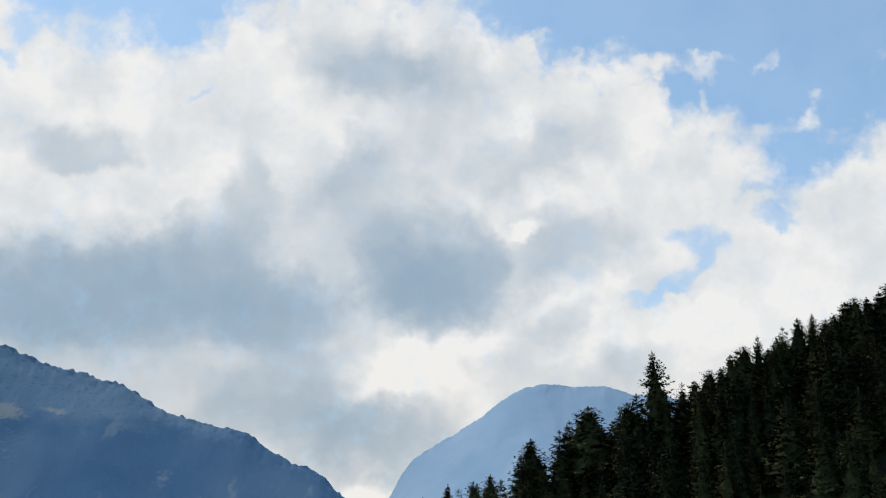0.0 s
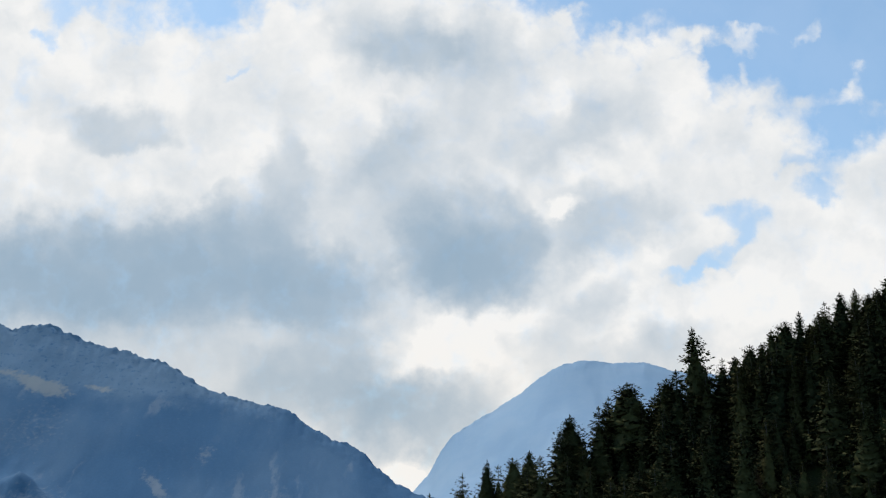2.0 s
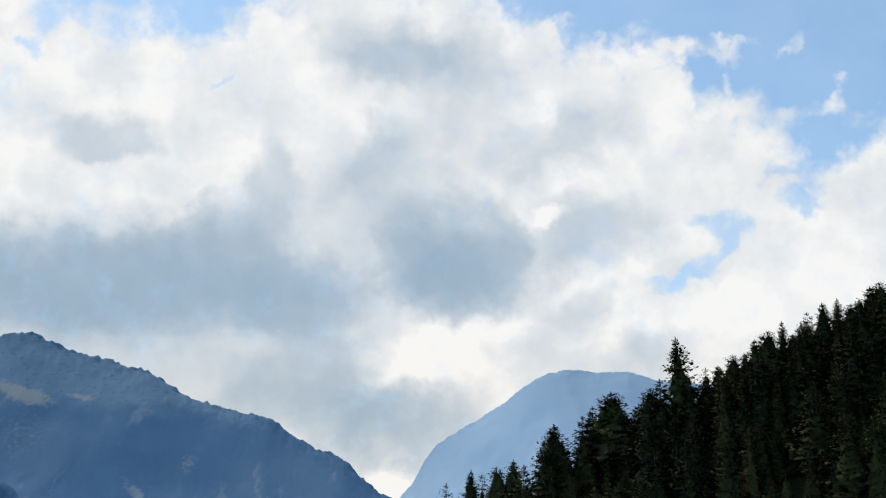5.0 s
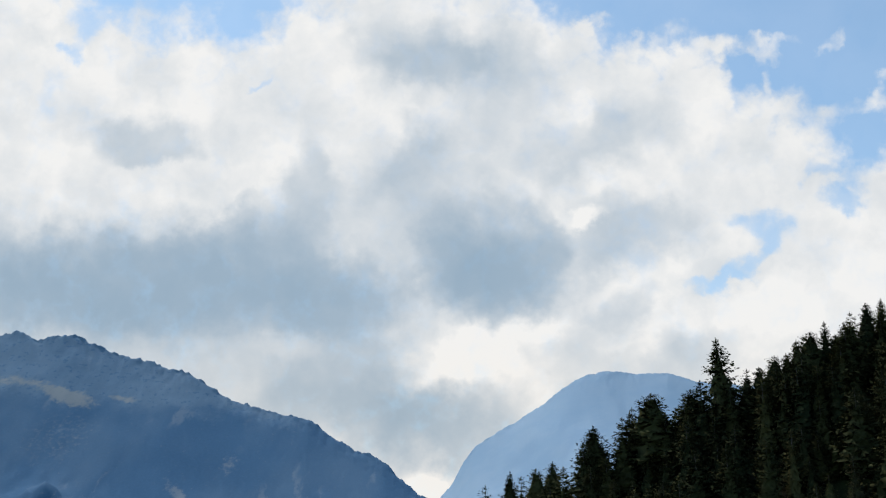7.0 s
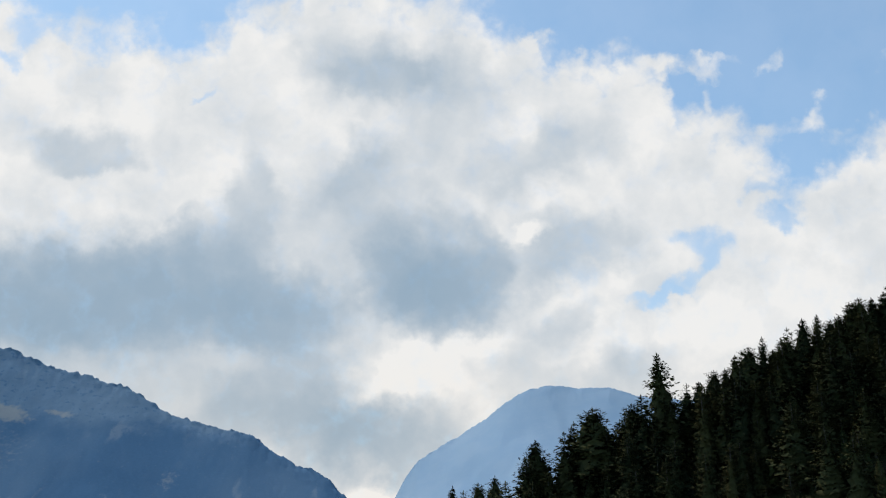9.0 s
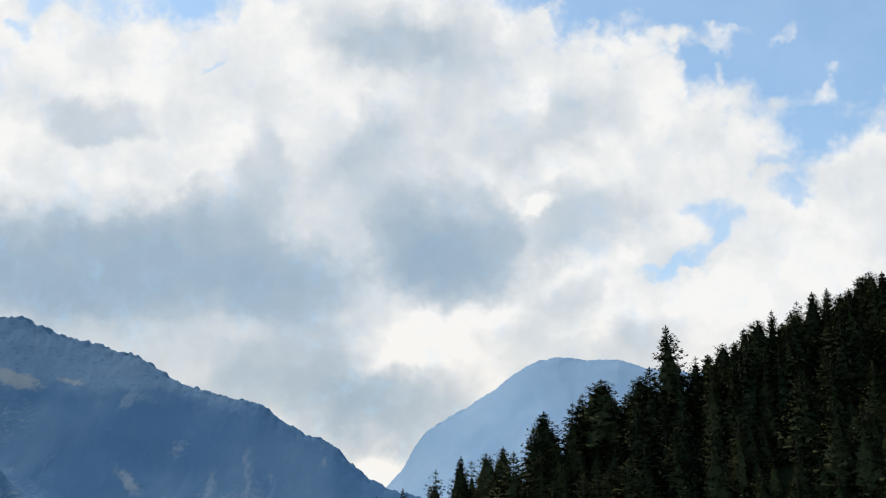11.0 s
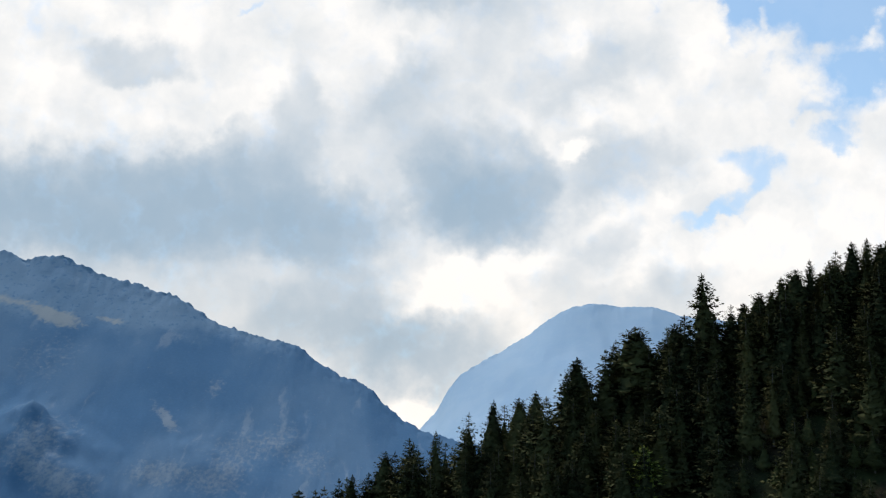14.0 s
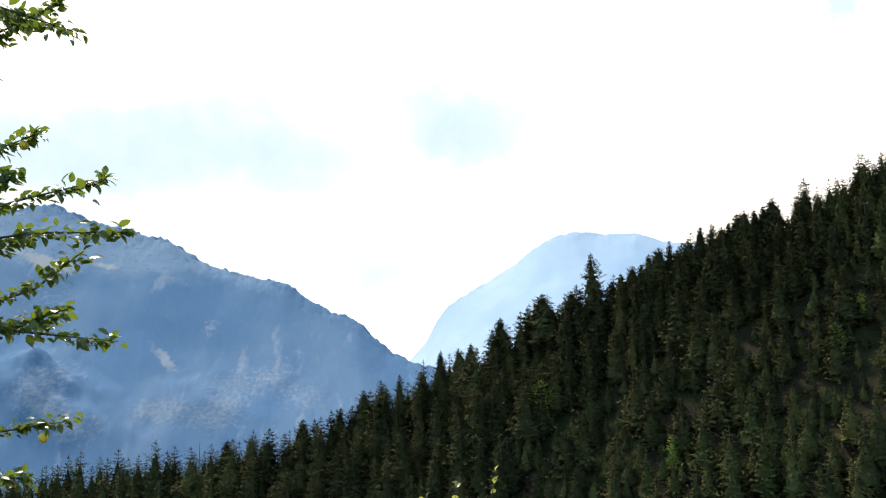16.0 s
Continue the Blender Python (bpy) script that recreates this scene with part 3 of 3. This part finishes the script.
def plant_slope():
    kinds = [pattern(9.0, FIR, FIR_LABEL, b, blunt=e) for b, e in ((0.85, 0.95), (0.98, 0.85), (1.08, 1.0), (0.9, 0.8), (0.78, 0.9), (1.15, 1.05))]
    bold = [pattern(9.0, FIR, "dark fir with a full crown on the skyline", b, blunt=e, dense=d, whorls=28, per=11, stations=5, full=0.92) for b, e, d in ((0.84, 0.78, 1.4), (0.92, 0.68, 1.35), (0.78, 0.85, 1.4))]
    dry = [pattern(9.0, FIR_DRY, "yellowing dry fir among green ones", b, whorls=14) for b in (0.6, 0.5)]
    lone = pattern(9.0, FIR, "tall slender fir standing above the skyline", 0.9, whorls=24, per=10, blunt=0.95, dense=0.85, full=0.9)
    lime = pattern(6.0, LIME, "bright yellow-green young tree among dark firs", 0.95, whorls=14, blunt=0.5)
    used = set()
    # skyline trees: x, top height
    sky_trees = [(35.3, 35.1, 0.95), (26.5, 28.1, 1.5), (19.4, 24.0, 1.45), (14.0, 19.7, 1.05), (12.2, 18.9, 1.0), (8.7, 18.5, 0.9),
                 (2.2, 14.6, 0.8), (-4.0, 12.0, 1.0), (-8.0, 9.2, 1.1), (-14.0, 7.3, 1.2), (-22.5, 4.3, 0.9), (-26.4, 4.0, 1.3), (-20.2, 3.6, 0.9),
                 (31.6, 28.6, 1.3), (38.2, 30.3, 1.2), (39.8, 31.6, 1.0), (41.7, 32.9, 1.1), (43.7, 33.3, 1.2), (44.9, 35.0, 0.9), (46.7, 36.0, 1.2), (48.4, 37.3, 0.8),
                 (50.0, 35.8, 1.2), (52.0, 37.2, 1.2), (53.9, 39.8, 1.0), (55.9, 40.3, 0.8), (57.6, 39.7, 1.2), (59.2, 40.4, 1.2), (60.6, 42.0, 1.2), (61.8, 42.6, 1.2),
                 (63.9, 42.8, 1.1), (65.4, 43.5, 1.0), (67.0, 44.8, 1.2)]
    taken = []
    for i, (x, top, wide) in enumerate(sky_trees):
        z = float(ground_height(x, CREST_Y)) - 0.2
        s = (top - z) / 9.0
        set_tree(lone if i in (0, 6, 20, 24) else bold[i % 3], used, x, CREST_Y, z, s, wide)
        taken.append((x, CREST_Y))
    spots = []
    for row, gy in enumerate((*np.arange(74, 118, 4.3), *np.arange(118, 142, 3.0))):
        gap = 4.7 if gy < 118 else 2.5
        for gx in np.arange(-76, 98, gap):
            x, y = gx + gap * 0.5 * (row % 2) + TREE_RNG.uniform(-1.5, 1.5), gy + TREE_RNG.uniform(-1.3, 1.3)
            z = float(ground_height(x, y))
            tall = TREE_RNG.uniform(4.6, 10.0)
            if (z + tall - 3.7) / y < -0.06:
                continue
            if y > 122:
                tall = min(tall + 1.2, float(crest(x)) + TREE_RNG.uniform(7.4, 10.0) - z)
            if y > 136 or min((x - a) ** 2 + (y - b) ** 2 for a, b in taken) < 3.0:
                continue
            spots.append((x, y, z - 0.2, tall))
    # young trees wherever the ground would lie bare
    for row, gy in enumerate(np.arange(74, 124, 2.4)):
        for gx in np.arange(-24 if gy < 104 else -66, 100, 2.6):
            x, y = gx + 1.3 * (row % 2) + TREE_RNG.uniform(-0.9, 0.9), gy + TREE_RNG.uniform(-0.9, 0.9)
            z = float(ground_height(x, y))
            if (z + 4 - 3.7) / y > -0.065 and min((x - a[0]) ** 2 + (y - a[1]) ** 2 for a in spots) > 2.2:
                spots.append((x, y, z - 0.2, TREE_RNG.uniform(2.6, 4.5)))
    lot = []
    for x, y, z, tall in spots:
        single = -22 < x < 76 and 97 < y < 131 and tall > 5.0
        lot.append((single, x, y, z, tall))
    singles = [s for s in lot if s[0]][:276]
    chosen = set((s[1], s[2]) for s in singles)
    for i, (_, x, y, z, tall) in enumerate(singles):
        odd = TREE_RNG.random()
        source = dry[i % 2] if odd < 0.03 or (abs(x - 37) < 5 and odd < 0.22) else kinds[int(odd * 997) % 6]
        set_tree(source, used, x, y, z, tall / 9.0, TREE_RNG.uniform(0.85, 1.2))
    for x, y, s in ((23.9, 115.0, 1.3), (66.0, 104.0, 0.9), (72.0, 108.0, 0.8), (40.0, 99.0, 0.8), (8.0, 113.0, 0.8), (52.0, 101.0, 0.7)):
        set_tree(lime, used, x, y, float(ground_height(x, y)) - 0.2, s, 1.0)
    # the woods further off, joined
    saplings = [fir_arrays(TREE_RNG, 9.0, 11, 8, 2, b, 0.8, 7) for b in (0.75, 0.9)]
    crowns = [fir_arrays(TREE_RNG, 9.0, 17, 9, 3, b, e) for b, e in ((0.85, 0.95), (0.95, 0.85), (1.08, 1.0), (0.88, 0.8), (1.0, 1.05))]
    stem = tube([(0, 0, -0.6), (0, 0, 4.0), (0, 0, 8.8)], [0.2, 0.13, 0.02], 5)
    lots = [([], [], []) for _ in FIR_FAR]
    stems = ([], [])

    def append(store, v, f):
        store[1].append(f + sum(len(a) for a in store[0]))
        store[0].append(v)

    for _, x, y, z, tall in lot:
        if (x, y) in chosen:
            continue
        v, f, way = saplings[int(TREE_RNG.integers(2))] if tall < 4.6 else crowns[int(TREE_RNG.integers(5))]
        a, s, w = TREE_RNG.uniform(0, 6.28), tall / 9.0, TREE_RNG.uniform(0.85, 1.2) * (1.35 if tall < 4.6 else 1.0)
        turn = np.array([[math.cos(a) * w, -math.sin(a) * w, 0], [math.sin(a) * w, math.cos(a) * w, 0], [0, 0, 1.0]])
        store = lots[int(TREE_RNG.choice(3, p=(0.4, 0.42, 0.18)))]
        append(store, v @ turn.T * s + (x, y, z), f)
        spun = way @ turn.T
        store[2].append(spun / np.linalg.norm(spun, axis=1, keepdims=True))
        append(stems, stem[0] * s + (x, y, z), stem[1])
    woods = new("fir_wood")
    tagged(woods, "dense dark green fir wood covering the hillside", "wood", kind="stuff")
    for store, mat in zip(lots, FIR_FAR):
        tagged(part_of("crowns", mesh_of("crowns", np.concatenate(store[0]), np.concatenate(store[1]), mat, normals=np.concatenate(store[2])), woods), kind="stuff")
    tagged(part_of("trunks", mesh_of("trunks", np.concatenate(stems[0]), np.concatenate(stems[1]), FIR_BARK), woods), kind="stuff")


plant_slope()


# ---- the fruit tree, the shrub and the dead stem ----
def leaf_material(name, dark, light, through_colour, share):
    mat = bpy.data.materials.new(name)
    mat.use_nodes = True
    n = Nodes(mat.node_tree)
    skin, glow, both, out = (n.add("ShaderNodeBsdfPrincipled"), n.add("ShaderNodeBsdfTranslucent"),
                             n.add("ShaderNodeMixShader"), n.add("ShaderNodeOutputMaterial"))
    rand = n.add("ShaderNodeObjectInfo").outputs["Random"]
    spot = n.noise(place_of(n), 60.0, 4.0)
    n.put(skin.inputs["Base Color"], n.mix(n.math("MULTIPLY_ADD", spot, 0.5, n.math("MULTIPLY", rand, 0.6)), dark, light))
    skin.inputs["Roughness"].default_value = 0.28
    n.put(glow.inputs["Color"], n.mix(rand, through_colour, tuple(0.7 * c for c in through_colour)))
    both.inputs[0].default_value = share
    n.put(both.inputs[1], skin.outputs[0])
    n.put(both.inputs[2], glow.outputs[0])
    n.put(out.inputs[0], both.outputs[0])
    return mat


LEAF = leaf_material("green_leaf", (0.016, 0.036, 0.008), (0.08, 0.12, 0.028), (0.30, 0.42, 0.05), 0.26)
LEAF_YELLOW = leaf_material("yellow_leaf", (0.45, 0.28, 0.03), (0.6, 0.42, 0.05), (0.7, 0.45, 0.05), 0.4)
SHOOT = leaf_material("shoot_leaf", (0.10, 0.15, 0.03), (0.18, 0.24, 0.05), (0.5, 0.55, 0.1), 0.45)
TWIG = material("twig_bark", lambda n: n.mix(n.noise(place_of(n), 40.0, 5.0), (0.035, 0.03, 0.025), (0.10, 0.085, 0.07)), 0.85, (60.0, 0.004))
FRUIT = material("yellow_fruit", lambda n: n.mix(n.noise(place_of(n), 25.0, 3.0), (0.62, 0.36, 0.03), (0.75, 0.52, 0.08)), 0.4)


def leaf_arrays(fold, curl, width):
    """An ovate leaf, one unit long, folded along its midrib and curled at the tip."""
    ks = (0.0, 0.22, 0.5, 0.78, 1.0)
    half = (0.02, 0.8, 1.0, 0.62, 0.0)
    verts, faces = [], []
    for k, w in zip(ks, half):
        drop = -curl * k * k
        for s in (-1, 0, 1):
            verts.append((k, s * w * width / 2, drop + abs(s) * w * width / 2 * fold))
    for i in range(4):
        for j in range(2):
            faces.append((i * 3 + j, i * 3 + j + 1, i * 3 + j + 4, i * 3 + j + 3))
    return np.array(verts), np.array(faces)


LEAF_RNG = np.random.default_rng(5)


def leaf_meshes(mat):
    return [mesh_of("leaf", *leaf_arrays(f, c, w), mat, True) for f, c, w in
            ((0.25, 0.12, 0.62), (0.5, 0.3, 0.7), (0.12, 0.2, 0.55), (0.7, 0.1, 0.66), (0.3, 0.4, 0.74))]


def leaf_pose(p, along, size):
    """A leaf at p that springs from a twig running along, hanging a little."""
    d = Vector(along).normalized() + Vector(LEAF_RNG.normal(0, 0.75, 3)) + Vector((0, 0, -0.25))
    q = d.to_track_quat("X", "Z")
    return Matrix.LocRotScale(p, q @ Euler((LEAF_RNG.uniform(-0.9, 0.9), 0, 0)).to_quaternion(), (size,) * 3)


def bend(a, b, c, k):
    return a * (1 - k) ** 2 + b * 2 * k * (1 - k) + c * k * k


def fruit_tree():
    foot = (1.82, -46.4)
    root = new("fruit_tree")
    root.location = (*foot, float(ground_height(*foot)))
    tagged(root, "leafy fruit tree with glossy green leaves and a few yellow ones", "tree")
    drop = root.location.z
    limbs = [
        ((0.66, -0.36, 3.10), (0.90, -0.46, 3.07), (1.14, -0.45, 2.99)),
        ((0.73, -0.23, 2.95), (0.82, -0.25, 3.06), (1.04, -0.28, 3.16)),
        ((0.51, -0.05, 2.60), (0.80, -0.18, 2.68), (0.97, -0.20, 2.74)),
        ((0.70, -0.33, 2.40), (0.98, -0.35, 2.48), (1.24, -0.37, 2.54)),
        ((0.61, -0.21, 2.35), (0.98, -0.23, 2.40), (1.28, -0.24, 2.40)),
        ((0.65, 0.02, 2.17), (0.95, -0.10, 2.24), (1.14, -0.23, 2.34)),
        ((0.65, -0.28, 2.16), (0.97, -0.28, 2.08), (1.25, -0.28, 2.05)),
        ((0.76, -0.07, 2.08), (0.91, -0.08, 2.13), (1.04, -0.09, 2.17)),
        ((0.59, -0.10, 1.77), (0.87, -0.11, 1.78), (1.09, -0.13, 1.81)),
        ((0.58, 0.03, 1.61), (0.78, 0.02, 1.64), (0.92, 0.02, 1.63))]
    limbs += [
        ((0.65, -0.14, 2.50), (0.78, -0.16, 2.55), (0.89, -0.17, 2.61)), ((0.65, -0.10, 2.30), (0.80, -0.12, 2.36), (0.95, -0.14, 2.42)),
        ((0.6, -0.2, 3.2), (0.8, -0.3, 3.12), (1.0, -0.35, 3.06))]
    stem = [(0, 0, -0.4), (0.04, 0.02, 0.7), (-0.03, 0.0, 1.6), (0.03, -0.04, 2.6), (0.0, 0.05, 3.6), (0.05, 0.0, 4.6)]
    part_of("trunk", mesh_of("trunk", *tube(stem, [0.11, 0.09, 0.075, 0.055, 0.035, 0.012], 9), TWIG, True), root)
    greens, yellows = leaf_meshes(LEAF), leaf_meshes(LEAF_YELLOW)[:2]
    count = 0

    def leafed(points, radii, singles, joined):
        nonlocal count
        branch = part_of("branch", mesh_of("branch", *tube(points, radii, 5), TWIG, True), root)
        a, b, c = (Vector(points[i]) for i in (-3, -2, -1))
        for q in np.linspace(0.0, 1.0, 22):
            k = 0.12 + 0.88 * q
            p = bend(a, b, c, k)
            along = bend(a, b, c, min(1, k + 0.05)) - bend(a, b, c, k - 0.05)
            size = LEAF_RNG.uniform(0.027, 0.046)
            m = leaf_pose(p, along, size)
            if singles:
                pick = yellows[count % 2] if count in (70, 150, 215) else greens[count % 5]
                ob = part_of("leaf", pick, branch)
                ob.matrix_basis = m
                count += 1
            for extra in range(5):
                joined.append(leaf_pose(p + Vector(LEAF_RNG.normal(0, 0.015, 3)), along, size * LEAF_RNG.uniform(0.75, 1.05)))

    rest = []
    for low, mid, tip in limbs:
        h = low[2] - 0.45 + LEAF_RNG.uniform(-0.1, 0.1)
        points = [(0.0, 0.0, h - drop)] + [(x, y, z - drop) for x, y, z in (low, mid, tip)]
        leafed(points, [0.02, 0.006, 0.004, 0.0015], True, rest)
    for i in range(34):
        a = radians(55 + 250 * i / 33 + LEAF_RNG.uniform(-8, 8))
        h = 1.4 + 2.9 * LEAF_RNG.random()
        reach = LEAF_RNG.uniform(0.6, 1.2) * (1.25 - 0.2 * h)
        out = Vector((math.cos(a), math.sin(a), 0))
        s = Vector((0, 0, h))
        points = [tuple(s), tuple(s + out * reach * 0.4 + Vector((0, 0, 0.25))), tuple(s + out * reach * 0.75 + Vector((0, 0, 0.34))), tuple(s + out * reach + Vector((0, 0, 0.32)))]
        leafed(points, [0.026, 0.014, 0.008, 0.003], False, rest)
    base_v, base_f = leaf_arrays(0.35, 0.2, 0.64)
    verts = np.concatenate([np.array([tuple(m @ Vector(v)) for v in base_v]) for m in rest])
    faces = np.concatenate([base_f + i * len(base_v) for i in range(len(rest))])
    tagged(part_of("foliage", mesh_of("foliage", verts, faces, LEAF, True), root), kind="stuff")
    for x, y, z in ((1.02, -0.14, 1.76), (0.92, -0.2, 2.70)):
        bm = bmesh.new()
        bmesh.ops.create_icosphere(bm, subdivisions=2, radius=0.016)
        for v in bm.verts:
            v.co.z *= 1.15 if v.co.z < 0 else 0.95
        me = bpy.data.meshes.new("fruit")
        bm.to_mesh(me)
        bm.free()
        me.materials.append(FRUIT)
        part_of("fruit", me, root, "small ripe yellow fruit").location = (x, y, z - drop)


def shrub():
    foot = Vector((4.42, -41.82, float(ground_height(4.42, -41.82))))
    root = new("shrub")
    root.location = foot
    tagged(root, "young shrub with bright yellow-green upright shoots", "shrub")
    leaves = leaf_meshes(SHOOT)
    tips = ((-0.10, 0.0, 1.50), (0.21, -0.02, 1.55), (-0.31, 0.02, 1.40), (0.05, 0.1, 1.36), (0.3, 0.15, 1.2), (-0.2, 0.2, 1.15), (-0.4, -0.1, 1.0))
    for i, tip in enumerate(tips):
        top = Vector(tip) - Vector((0, 0, foot.z))
        mid = Vector((top.x * 0.3, top.y * 0.3, top.z * 0.55))
        low = Vector((0.03 * (i - 3), 0, -0.1))
        points = [tuple(bend(low, mid, top, k)) for k in (0, 0.25, 0.5, 0.75, 1.0)]
        stem = part_of("stem", mesh_of("stem", *tube(points, [0.012, 0.01, 0.008, 0.005, 0.002], 5), TWIG, True), root)
        for j, k in enumerate(np.linspace(0.35, 1.0, 26)):
            p = bend(low, mid, top, k) + Vector(LEAF_RNG.normal(0, 0.012, 3))
            ob = part_of("leaf", leaves[j % 5], stem)
            ob.matrix_basis = leaf_pose(p, (LEAF_RNG.normal(), LEAF_RNG.normal(), 0.9), LEAF_RNG.uniform(0.04, 0.07))


def snag(x, top):
    """A bare dead stem with the stubs of its boughs."""
    z = float(ground_height(x, CREST_Y - 1.5))
    root = new("dead_tree")
    root.location = (x, CREST_Y - 1.5, z)
    tagged(root, "bare grey dead fir stem above the wood", "tree")
    high = top - z
    part_of("trunk", mesh_of("trunk", *tube([(0, 0, -0.5), (0.1, 0, high * 0.5), (0.05, 0.05, high)], [0.16, 0.1, 0.03], 7), FIR_BARK, True), root)
    for i in range(9):
        a, h = i * 2.4, high * (0.4 + 0.06 * i)
        end = (0.6 * math.cos(a), 0.6 * math.sin(a), h + 0.1)
        part_of("bough", mesh_of("bough", *tube([(0.07, 0.02, h), end], [0.03, 0.01], 4), FIR_BARK), root)


fruit_tree()
shrub()
snag(-30.6, 3.9)
